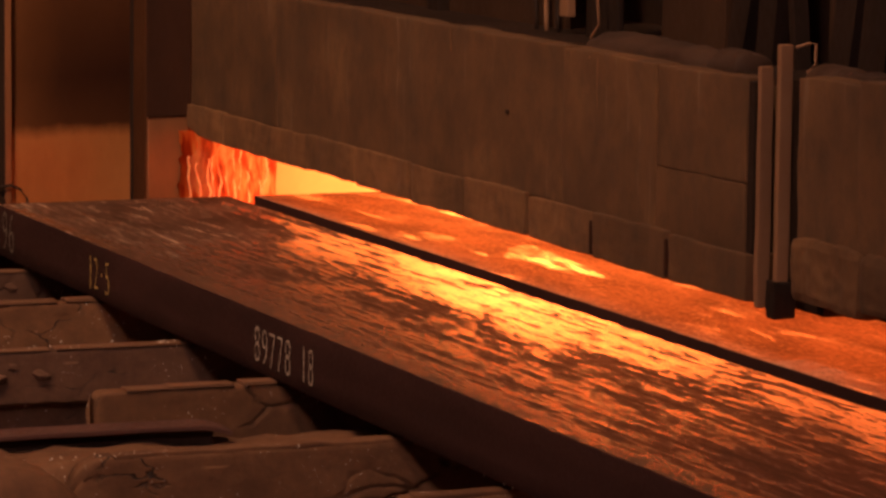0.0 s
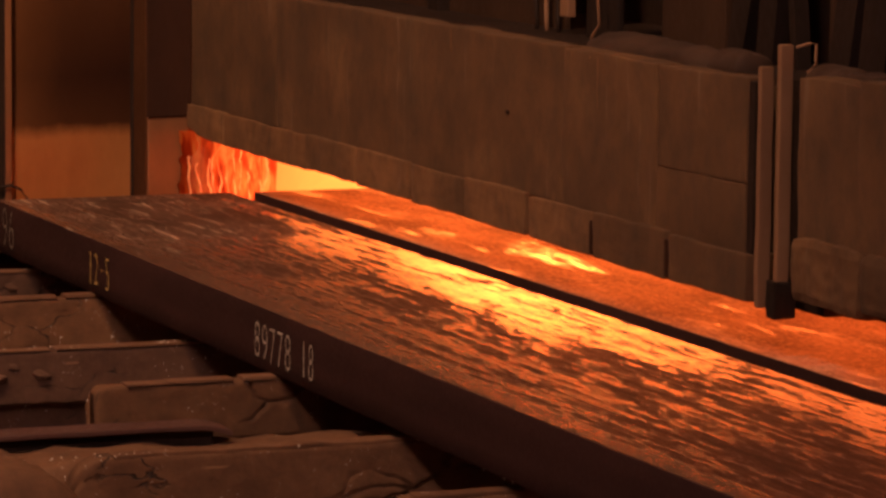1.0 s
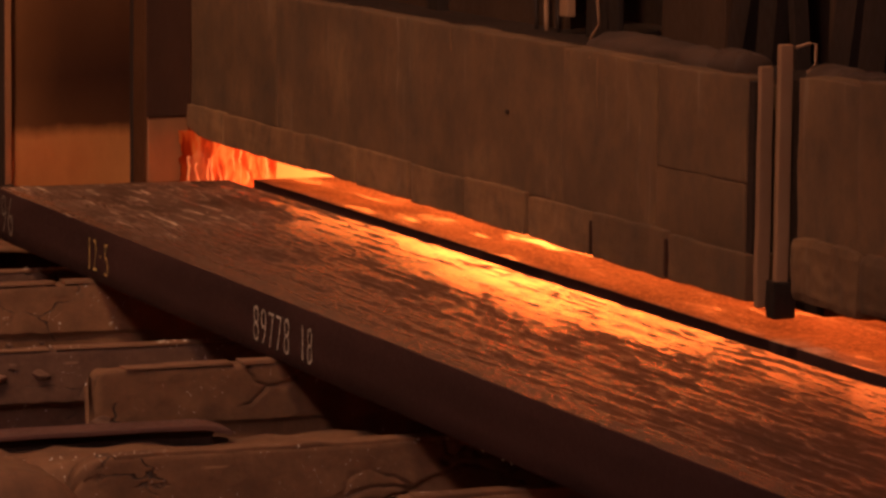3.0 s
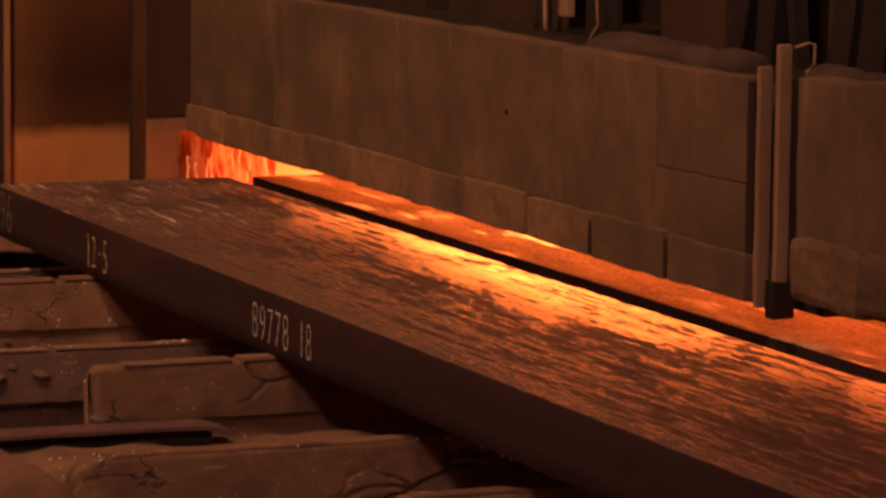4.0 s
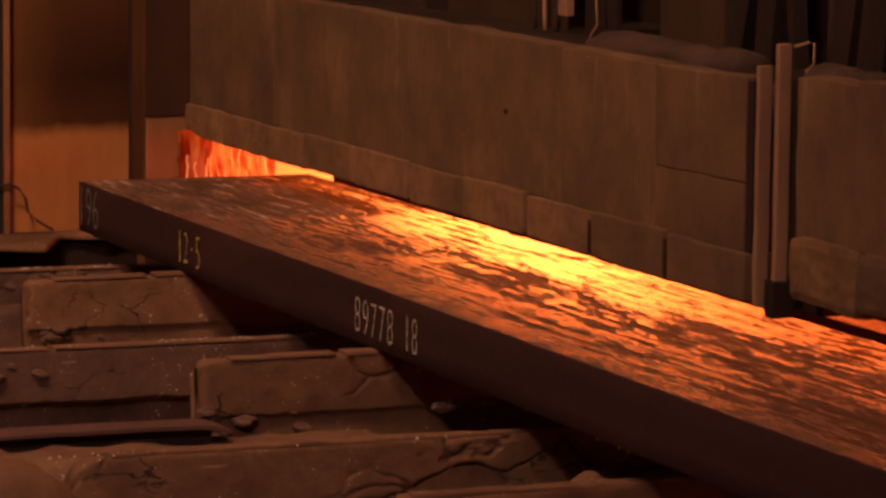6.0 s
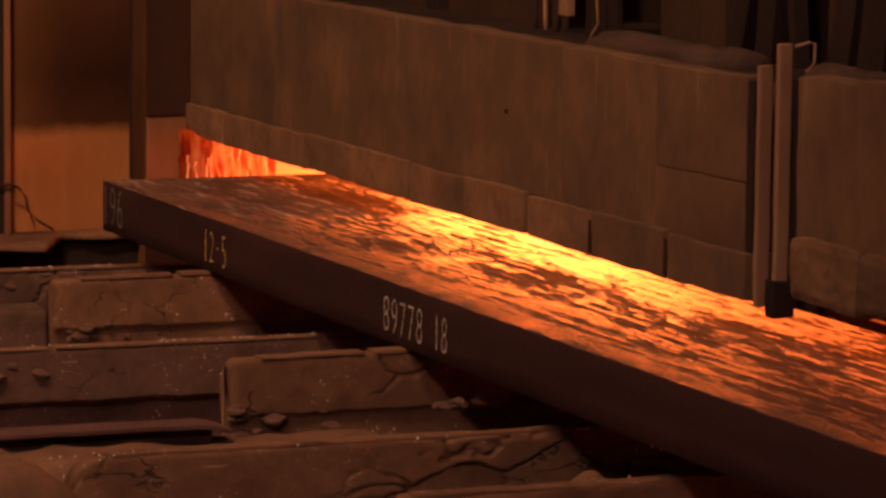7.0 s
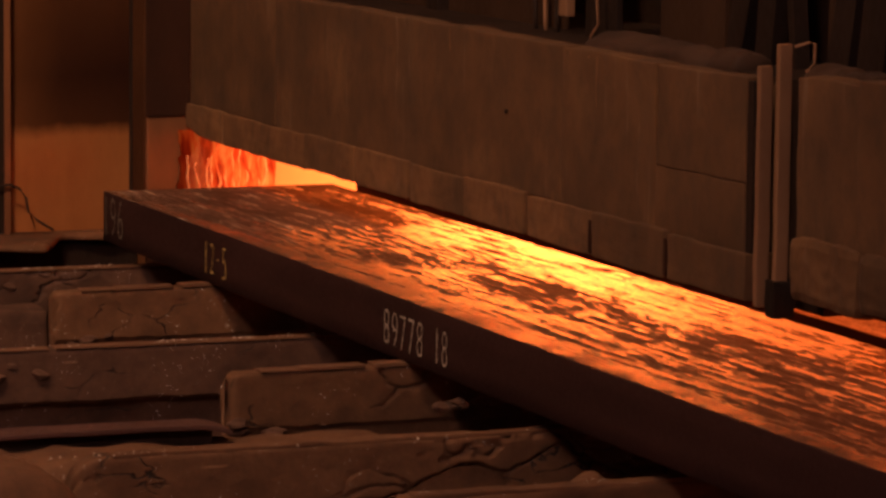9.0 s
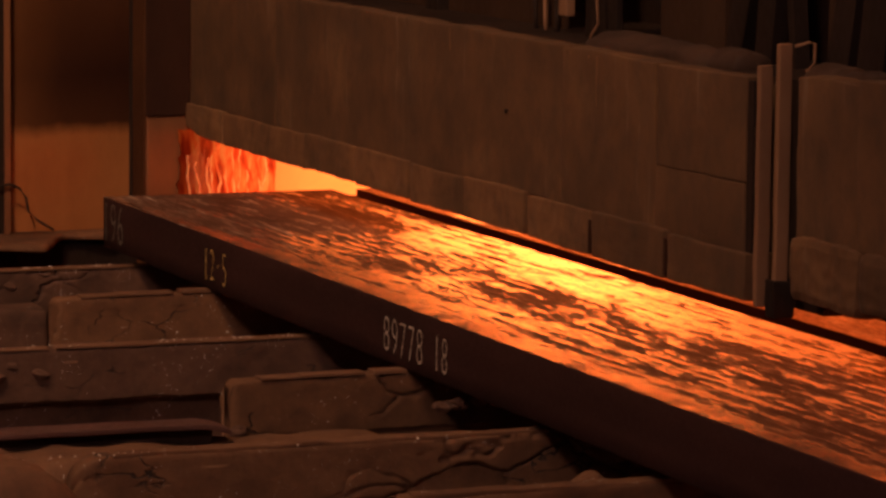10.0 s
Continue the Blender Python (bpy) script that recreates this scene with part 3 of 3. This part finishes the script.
# ---- slabs ----
def letters(text, y0, y1, z0, z1, material, parent, name, fill=0.66):
    """Painted characters on the slab side, read towards -y: tall, narrow and thin in the stroke, each a little out of line."""
    rnd = random.Random(len(text) * 7 + int(-y0 * 10))
    verts, faces = [], []
    for i, char in enumerate(text):
        curve = bpy.data.curves.new(name, "FONT")
        curve.body, curve.extrude, curve.offset = char, 0.0, -0.026
        tmp = new(name, curve)
        bpy.context.view_layer.update()
        me = bpy.data.meshes.new_from_object(tmp.evaluated_get(bpy.context.evaluated_depsgraph_get()))
        bpy.data.objects.remove(tmp)
        xs = [v.co.x for v in me.vertices]
        ys = [v.co.y for v in me.vertices]
        cell = (y1 - y0) / len(text)
        wide = cell * fill * {"1": 0.17, "\u00b7": 0.2}.get(char, 1.0)
        mid, lift = y0 + cell * (i + 0.5), rnd.uniform(-0.004, 0.004)
        b = len(verts)
        for v in me.vertices:
            u = (v.co.x - min(xs)) / (max(xs) - min(xs)) - 0.5
            w = (v.co.y - min(ys)) / (max(ys) - min(ys))
            if char == "\u00b7":
                w = 0.47 + 0.09 * w
            verts.append((-0.005, mid + wide * u, z0 + lift + (z1 - z0) * w))
        faces += [tuple(b + k for k in p.vertices) for p in me.polygons]
        bpy.data.meshes.remove(me)
    ob = new(name, mesh_of(name, verts, faces, material))
    ob.parent = parent
    ob.location = (0, 0, 0.25)
    tagged(ob, "painted number on the slab side")
    return ob


def i_edge(px, width):
    return px < 0.02 or px > width - 0.02


def steel_slab(x, width, label, seed, top):
    """One slab, 10 m long, with a rounded uneven edge; its space has the near top edge's end at the origin."""
    L, T, r = 10.0, 0.25, 0.0035
    prof = [(0, -T + r), (0, -0.17), (0, -0.08), (0, -r), (0.3 * r, -0.3 * r), (r, 0)]
    n = 26
    prof += [(r + 0.003, 0), (r + 0.008, 0)]
    prof += [(r + (width - 2 * r) * i / n, 0) for i in range(1, n)]
    prof += [(width - r - 0.008, 0), (width - r - 0.003, 0), (width - r, 0)]
    prof += [(width - 0.3 * r, -0.3 * r), (width, -r), (width, -T + r), (width - r, -T), (r, -T)]
    k, ny = len(prof), 260
    verts, faces, slots = [], [], []
    for j in range(ny + 1):
        y = -L * j / ny
        for px, pz in prof:
            v = Vector((px, y, pz))
            d = noise.noise_vector(Vector((px * 2 + seed, y * 1.3, pz * 3))) * 0.0025 + noise.noise_vector(Vector((px * 9 + seed, y * 6, pz * 9))) * (0.0022 if i_edge(px, width) else 0.0005)
            verts.append(v + d)
    for j in range(ny):
        for i in range(k):
            a, b = j * k + i, j * k + (i + 1) % k
            faces.append((a, b, b + k, a + k))
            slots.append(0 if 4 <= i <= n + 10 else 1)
    faces.append(tuple(range(k - 1, -1, -1)))
    faces.append(tuple(ny * k + i for i in range(k)))
    slots += [1, 1]
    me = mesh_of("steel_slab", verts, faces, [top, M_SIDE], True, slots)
    bm = bmesh.new()
    bm.from_mesh(me)
    bmesh.ops.recalc_face_normals(bm, faces=list(bm.faces))
    bm.to_mesh(me)
    bm.free()
    ob = new("steel_slab")
    ob.location = (x, 0, -T)
    body = new("body", me)
    body.parent = ob
    body.location = (0, 0, T)
    return tagged(ob, label, "slab", "slabs entering the furnace")


slab_a = steel_slab(0.0, 1.222, "dark scaled steel slab with painted numbers, lifted on beams", 2.0, M_SLAB)
slab_b = steel_slab(1.352, 1.25, "scaled steel slab ahead, half inside the furnace", 9.0, M_DULL)
letters("89778", -3.92, -4.375, -0.205, -0.065, M_WHITE, slab_a, "painted_number")
letters("18", -4.475, -4.635, -0.205, -0.065, M_WHITE, slab_a, "painted_number")
letters("12\u00b75", -1.60, -1.945, -0.205, -0.06, M_YELLOW, slab_a, "painted_number")
letters("196", -0.0, -0.36, -0.21, -0.02, M_FADED, slab_a, "painted_number")


# ---- skids and walking beams ----
def caked_face(x, z, seed, wear, clean):
    """How far the crust stands back: slightly uneven plates, cracked apart and in places broken away."""
    q = Vector((x * 3.0 + seed * 5, z * 6.0, seed))
    q += noise.noise_vector(q * 2.1) * 0.22 + noise.noise_vector(q * 6.5) * 0.06
    dist, cells = noise.voronoi(q)
    lot = noise.noise(Vector((x * 1.1 + seed * 2.3, z * 2.0, 4.0))) + wear
    bad = max(0.0, min(1.0, lot * 4)) * max(0.0, min(1.0, (x - clean) * 5))
    own = noise.noise(cells[0] * 5.3)
    d = 0.0025 * noise.fractal(Vector((x * 14, z * 14, seed)), 1.0, 2.0, 5) + 0.004 * noise.noise(Vector((x * 2.5, z * 5, seed)))
    d += bad * (0.006 * own + 0.022 * max(0.0, 1 - (dist[1] - dist[0]) / 0.06))
    if own > 0.22 and z < -0.1:
        d += 0.016 * bad
    return d


def skid(name, yf, zt, x0, x1, label, group, material, seed, depth=0.09, web=0.06, steps=(), nose=0.13, lumps=0, wear=-0.12, clean=-9.0):
    """A beam along x with a caked, cracked front face over a set-back web, its front top edge at y = yf, z = zt."""
    ob_verts, faces = [], []
    r = 0.012
    prof = [(web, -0.75), (web, -0.5), (web, -0.25), (web * 0.9, -0.238), (0.004, -0.229), (0.0, -0.225)]
    prof += [(0.0, -0.225 + 0.205 * i / 30) for i in range(1, 30)]
    prof += [(0.0, -r), (0.003, -0.5 * r), (0.009, -0.15 * r), (r, 0)]
    prof += [(r + (depth - r) * i / 5, 0) for i in range(1, 6)]
    prof += [(depth + 0.01, -0.05), (depth, -0.75)]
    k = len(prof)
    xs = []
    x = x0
    while x < x1:
        xs.append(x)
        x += 0.008 if x < 1.0 else 0.12
    xs.append(x1)
    for x in xs:
        e = max(0.0, 1 - (x - x0) / nose)
        drop = nose * (1 - math.sqrt(max(0.0, 1 - e * e)))
        skirt = 0.006 * noise.noise(Vector((x * 4 + seed, 8, 0))) + 0.006 * noise.noise(Vector((x * 15 + seed, 3, 0)))
        for py, pz in prof:
            d = caked_face(x, pz, seed, wear, clean) if py < 0.1 and pz > -0.24 else 0.012 * noise.noise(Vector((x * 2 + seed, pz * 4, 6)))
            top = noise.fractal(Vector((x * 5 + seed, py * 8, 2)), 1.0, 2.0, 5) * 0.0035 - 0.005
            z = zt + pz + (top if pz > -0.06 else 0) - drop * max(0.0, 1 + pz / 0.3)
            if -0.26 < pz < -0.19:
                z += skirt
            y = yf + py + (d if py < 0.1 else 0) + drop * 0.5
            ragged = 0.035 * noise.noise(Vector((seed, py * 9, pz * 13))) * max(0.0, 1 - (x - x0) / 0.06)
            ob_verts.append((x + ragged, y, z))
    for j in range(len(xs) - 1):
        for i in range(k):
            a, b = j * k + i, j * k + (i + 1) % k
            faces.append((a, a + k, b + k, b))
    faces.append(tuple(range(k)))
    faces.append(tuple((len(xs) - 1) * k + i for i in range(k - 1, -1, -1)))
    ob = new(name)
    ob.location = (0, yf, zt - 0.75)
    body = new("body", mesh_of("body", ob_verts, faces, material, True))
    body.parent = ob
    body.location = -ob.location
    tagged(ob, label, "beam", group)
    for i, (a, b, up) in enumerate(steps):
        plate_top = part("wear_plate", box(a, b, yf - 0.005, yf + depth - 0.01, zt - 0.004, zt + up - 0.002, 0.0015, 0.0015, 4, i + seed), M_WEAR, ob, "worn steel wear plate")
        plate_top.location = -ob.location
    if lumps:
        rnd = random.Random(int(seed * 10))
        spots = []
        for i in range(lumps):
            x = x0 + 0.015 + 0.5 * rnd.random() ** 2
            spots.append((x, yf + rnd.uniform(0.0, 0.03), zt - rnd.uniform(0.2, 0.32), rnd.uniform(0.012, 0.034)))
        crumbs = part("caked_lumps", lumps_mesh(spots), M_CRUST2, ob, "broken grey lumps caked on the beam end")
        crumbs.location = -ob.location
    return ob


def lumps_mesh(spots):
    bm = bmesh.new()
    for i, (x, y, z, r) in enumerate(spots):
        made = bmesh.ops.create_icosphere(bm, subdivisions=3, radius=1.0)["verts"]
        for v in made:
            q = v.co.copy()
            d = 1 + 0.38 * noise.noise(q * 1.1 + Vector((i * 7.1, 0, 0))) + 0.2 * noise.noise(q * 2.6 + Vector((0, i * 3.3, 0)))
            v.co = Vector((x + q.x * r * 1.5 * d, y + q.y * r * d, z + q.z * r * 0.8 * d))
    return bm


MOVE = "walking beams"
FIX = "fixed skids"
movers = [slab_a, slab_b]
for yf, seed in ((-1.67, 1.0), (-4.16, 2.0)):
    movers.append(skid("walking_beam", yf, -0.262, -0.73, 3.2, "walking beam caked in brown scale, lifting the slabs", MOVE, M_CRUST, seed, nose=0.035, lumps=10, web=0.022, wear=-0.15, clean=-0.5,
                       steps=((-0.61, -0.44, 0.005), (-0.437, -0.17, 0.009), (-0.13, 0.06, 0.012), (0.063, 0.7, 0.011), (0.703, 1.6, 0.012))))
skid("fixed_skid", -0.45, -0.282, -3.0, 3.2, "fixed skid beam crusted with brown scale", FIX, M_CRUST2, 4.0, steps=((-0.9, -0.2, 0.003), (-0.197, 0.5, 0.006), (0.503, 1.6, 0.004)))
skid("fixed_skid", -2.91, -0.284, -3.0, 3.2, "fixed skid beam crusted with grey-brown scale", FIX, M_CRUST2, 5.0, steps=((-0.9, -0.56, 0.003), (-0.53, 0.15, 0.006), (0.153, 0.6, 0.004), (0.603, 1.6, 0.005)))
skid("fixed_skid", -5.43, -0.28, -1.2, 3.2, "fixed skid beam under a thick cracked brown crust", FIX, M_CRUST, 6.0, steps=(), wear=0.06, clean=-0.35)
skid("fixed_skid", -6.47, -0.284, -0.4, 3.2, "low skid beam crusted with brown scale", FIX, M_CRUST, 3.0, steps=())
cap = part("dust_cap", box(-1.05, 1.4, -5.427, -5.35, -0.294, -0.277, 0.005, 0.008, 40, 2), M_CRUST, bpy.data.objects["fixed_skid.002"], "pale dust caked on top")
cap.location = -cap.parent.location
cap = part("dust_cap", box(-0.3, 1.2, -6.468, -6.39, -0.299, -0.283, 0.005, 0.008, 30, 5), M_CRUST, bpy.data.objects["fixed_skid.003"], "brown dust caked on top")
cap.location = -cap.parent.location


# ---- loose iron and rubble by the skids ----
def guide_bar():
    """A rolled iron bar lying along the skids: a worn top plate on a set-back web, its end bent down."""
    bar = new("guide_bar")
    bar.location = (-1.7, -4.78, -0.36)
    tagged(bar, "dark worn iron bar lying along the skids", "bar")

    def bent(bm):
        for v in bm.verts:
            e = max(0.0, (v.co.x + 0.54) / 0.13)
            v.co.z -= 0.028 * e * e - 0.003 * noise.noise(v.co * 4)
            v.co -= bar.location
        return bm

    # web set back and coloured near black for the shade below the lip
    for name, y0, y1, z0, z1, x1, mat in (("top_plate", -4.86, -4.71, -0.309, -0.289, -0.41, M_BARS), ("web", -4.81, -4.75, -0.43, -0.309, -0.47, M_IRON)):
        bm = box(-3.0, x1, y0, y1, z0, z1, 0.005)
        bmesh.ops.subdivide_edges(bm, edges=[e for e in bm.edges if e.calc_length() > 1.0], cuts=50)
        part(name, bent(bm), mat, bar)


guide_bar()


def heap(name, x0, x1, y0, y1, height, base, material, seed, label, category, n=46):
    """A crusted mound with an uneven outline, closed below."""
    verts, faces = [], []
    for i in range(n + 1):
        for j in range(n + 1):
            u, v = i / n, j / n
            x, y = x0 + (x1 - x0) * u, y0 + (y1 - y0) * v
            f = min(1.0, min(u, 1 - u) * 4) * min(1.0, min(v, 1 - v) * 4)
            h = height(x, y)
            d = noise.fractal(Vector((x * 4 + seed, y * 4, seed)), 1.0, 2.0, 5) * 0.035 + abs(noise.noise(Vector((x * 9, y * 9, seed)))) * 0.02
            verts.append((x + 0.02 * noise.noise(Vector((x * 8, y * 8, seed))), y, base + (h - base) * math.sqrt(f) + d * f))
    w = n + 1
    for i in range(n):
        for j in range(n):
            faces.append((i * w + j, (i + 1) * w + j, (i + 1) * w + j + 1, i * w + j + 1))
    ring = [i * w for i in range(w)] + [n * w + j for j in range(1, w)] + [i * w + n for i in range(n - 1, -1, -1)] + [j for j in range(n - 1, 0, -1)]
    faces.append(tuple(ring[::-1]))
    ob = new(name, mesh_of(name, verts, faces, material, True))
    return tagged(ob, label, category, "", "stuff")


heap("rubble_heap", -3.2, -0.98, -6.5, -5.5, lambda x, y: -0.17 - 0.32 * max(0.0, x + 1.42) ** 1.2 - 0.05 * (y + 6.0), -1.2, M_CRUST, 3.0, "crusted heap of brown scale beside the skids", "rubble")
heap("scale_bank", -3.2, 1.2, -5.28, -4.55, lambda x, y: -0.365 + 0.03 * max(0.0, min(1.0, (x - 0.1) / 0.4)), -1.2, M_CRUST, 8.0, "bank of caked scale between the skids", "rubble")
heap("scale_lump", -2.3, -1.06, -4.74, -4.58, lambda x, y: -0.225 - 0.5 * max(0.0, x + 1.3), -0.8, M_CRUST, 5.0, "lump of rusty scale beside the bar", "rubble", 26)
heap("scale_pile", 0.2, 0.66, -6.36, -6.2, lambda x, y: -0.285 - 0.7 * abs(x - 0.44), -0.9, M_CRUST, 6.0, "small pile of scale against the skid", "rubble", 26)


def chips():
    """Flakes of scale scattered over the skids."""
    rnd = random.Random(11)
    verts, faces = [], []
    for yf, z, knots in ((-0.45, -0.282, (-0.3, 0.1, 0.4)), (-2.91, -0.284, (-0.03, 0.35, 0.55, 0.6)), (-5.43, -0.288, (-1.0, -0.9, 0.1))):
        for n in range(46):
            x = rnd.uniform(-1.3, 0.9) if n % 2 else rnd.gauss(rnd.choice(knots), 0.05)
            y = yf + rnd.uniform(0.0, 0.07)
            r, a = rnd.uniform(0.002, 0.008), rnd.uniform(0, 6.3)
            b = len(verts)
            for k in range(4):
                rr = r * rnd.uniform(0.6, 1.3)
                verts.append((x + rr * math.cos(a + k * 1.57), y + rr * math.sin(a + k * 1.57), z + rnd.uniform(0.002, 0.008)))
            verts.append((x, y, z + rnd.uniform(0.009, 0.013)))
            faces += [(b, b + 1, b + 4), (b + 1, b + 2, b + 4), (b + 2, b + 3, b + 4), (b + 3, b, b + 4), (b + 3, b + 2, b + 1, b)]
    ob = new("scale_flakes", mesh_of("scale_flakes", verts, faces, M_FLAKE))
    tagged(ob, "bright flakes of mill scale scattered on the skids", "flakes", "", "stuff")


chips()


def slag_lumps(spots, label):
    """Broken lumps of slag stuck to a skid's face."""
    ob = part("slag_lumps", lumps_mesh(spots), M_CRUST2)
    return tagged(ob, label, "slag", "", "stuff")


slag_lumps([(-0.60, -2.905, -0.39, 0.028), (-0.72, -2.90, -0.35, 0.022), (-0.80, -2.905, -0.40, 0.034), (-0.90, -2.90, -0.33, 0.03)], "dark lumps of slag stuck to the skid face")
slag_lumps([(-0.05, -0.44, -0.36, 0.026), (-0.18, -0.44, -0.34, 0.03), (-0.3, -0.44, -0.37, 0.034), (0.12, -0.44, -0.31, 0.018)], "brown lumps of slag on the far skid")
slag_lumps([(0.545, -4.6, -0.32, 0.026), (0.61, -4.6, -0.31, 0.03), (0.70, -4.6, -0.305, 0.024), (0.78, -4.6, -0.31, 0.026), (0.88, -4.62, -0.315, 0.02), (0.94, -4.62, -0.32, 0.026), (1.02, -4.72, -0.33, 0.03)], "crumbs of slag on the scale bank")
heap("scale_drift", -1.6, 1.0, -0.34, 0.5, lambda x, y: -0.43 + 0.03 * y, -1.2, M_CRUST2, 4.0, "drift of brown scale under the sill plate", "rubble", 40)
tagged(part("step_block", box(-1.6, 0.06, -0.74, -0.48, -1.2, -0.435, 0.02, 0.012, 14, 5), M_CRUST2), "crusted brown block beside the far skid", "block")

# ---- flakes of scale that fall from the slab into the pit ----
def falling_flake(x, y):
    bm = bmesh.new()
    bmesh.ops.create_icosphere(bm, subdivisions=1, radius=0.0065)
    for v in bm.verts:
        v.co = Vector((v.co.x * 0.8, v.co.y * 0.5, v.co.z * 1.3)) * (1 + 0.4 * noise.noise(v.co * 200 + Vector((x, y, 0))))
    ob = part("scale_flake", bm, M_FLAKE)
    ob.location = (x, y, 0)
    return tagged(ob, "bright flake of mill scale falling off the slab", "flake", "falling flakes")


falling = [(falling_flake(0.02, -6.285), 6.9, -0.166), (falling_flake(0.02, -6.467), 7.5, -0.175), (falling_flake(0.02, -6.542), 8.2, -0.194)]


# ---- motion ----
def motions():
    rows = ((0, 0, 0), (0.5, 0, 0.0100), (1.0, -0.001, 0.0196), (1.5, -0.002, 0.0325), (2.0, -0.003, 0.0495), (2.5, -0.004, 0.0670), (2.7, -0.004, 0.0740),
            (3.0, -0.005, 0.0835), (3.4, -0.006, 0.0935), (3.8, -0.007, 0.0980), (4.0, -0.006, 0.0985), (4.2, 0.017, 0.0980), (4.5, 0.069, 0.0970),
            (5.0, 0.1975, 0.0985), (5.5, 0.3162, 0.0990), (5.7, 0.366, 0.0990), (6.0, 0.434, 0.0985), (6.3, 0.494, 0.098), (6.6, 0.538, 0.0975), (6.8, 0.553, 0.097),
            (7.0, 0.556, 0.0965), (7.5, 0.556, 0.0930), (8.0, 0.556, 0.0815), (8.5, 0.5575, 0.0645), (9.0, 0.558, 0.0445), (9.5, 0.558, 0.0275), (10.0, 0.558, 0.0140))
    for thing in movers:
        home = thing.location.copy()
        walk(thing, [(t, pose(home.x + dx, home.y, home.z + dz)) for t, dx, dz in rows])
    # each flake clings under the slab's edge, then drops into the pit
    for thing, t, z in falling:
        x, y = thing.location.x, thing.location.y
        ride = [(u, pose(x + dx, y, dz - 0.257)) for u, dx, dz in rows if u < t - 0.15]
        drop = [(t + u, pose(0.576, y, z - 0.9 * u - 4.9 * u * u)) for u in (0.0, 0.1, 0.2, 0.3)]
        walk(thing, ride + drop + [(t + 0.45, pose(0.576, y, -1.19)), (10.0, pose(0.576, y, -1.19))])


motions()
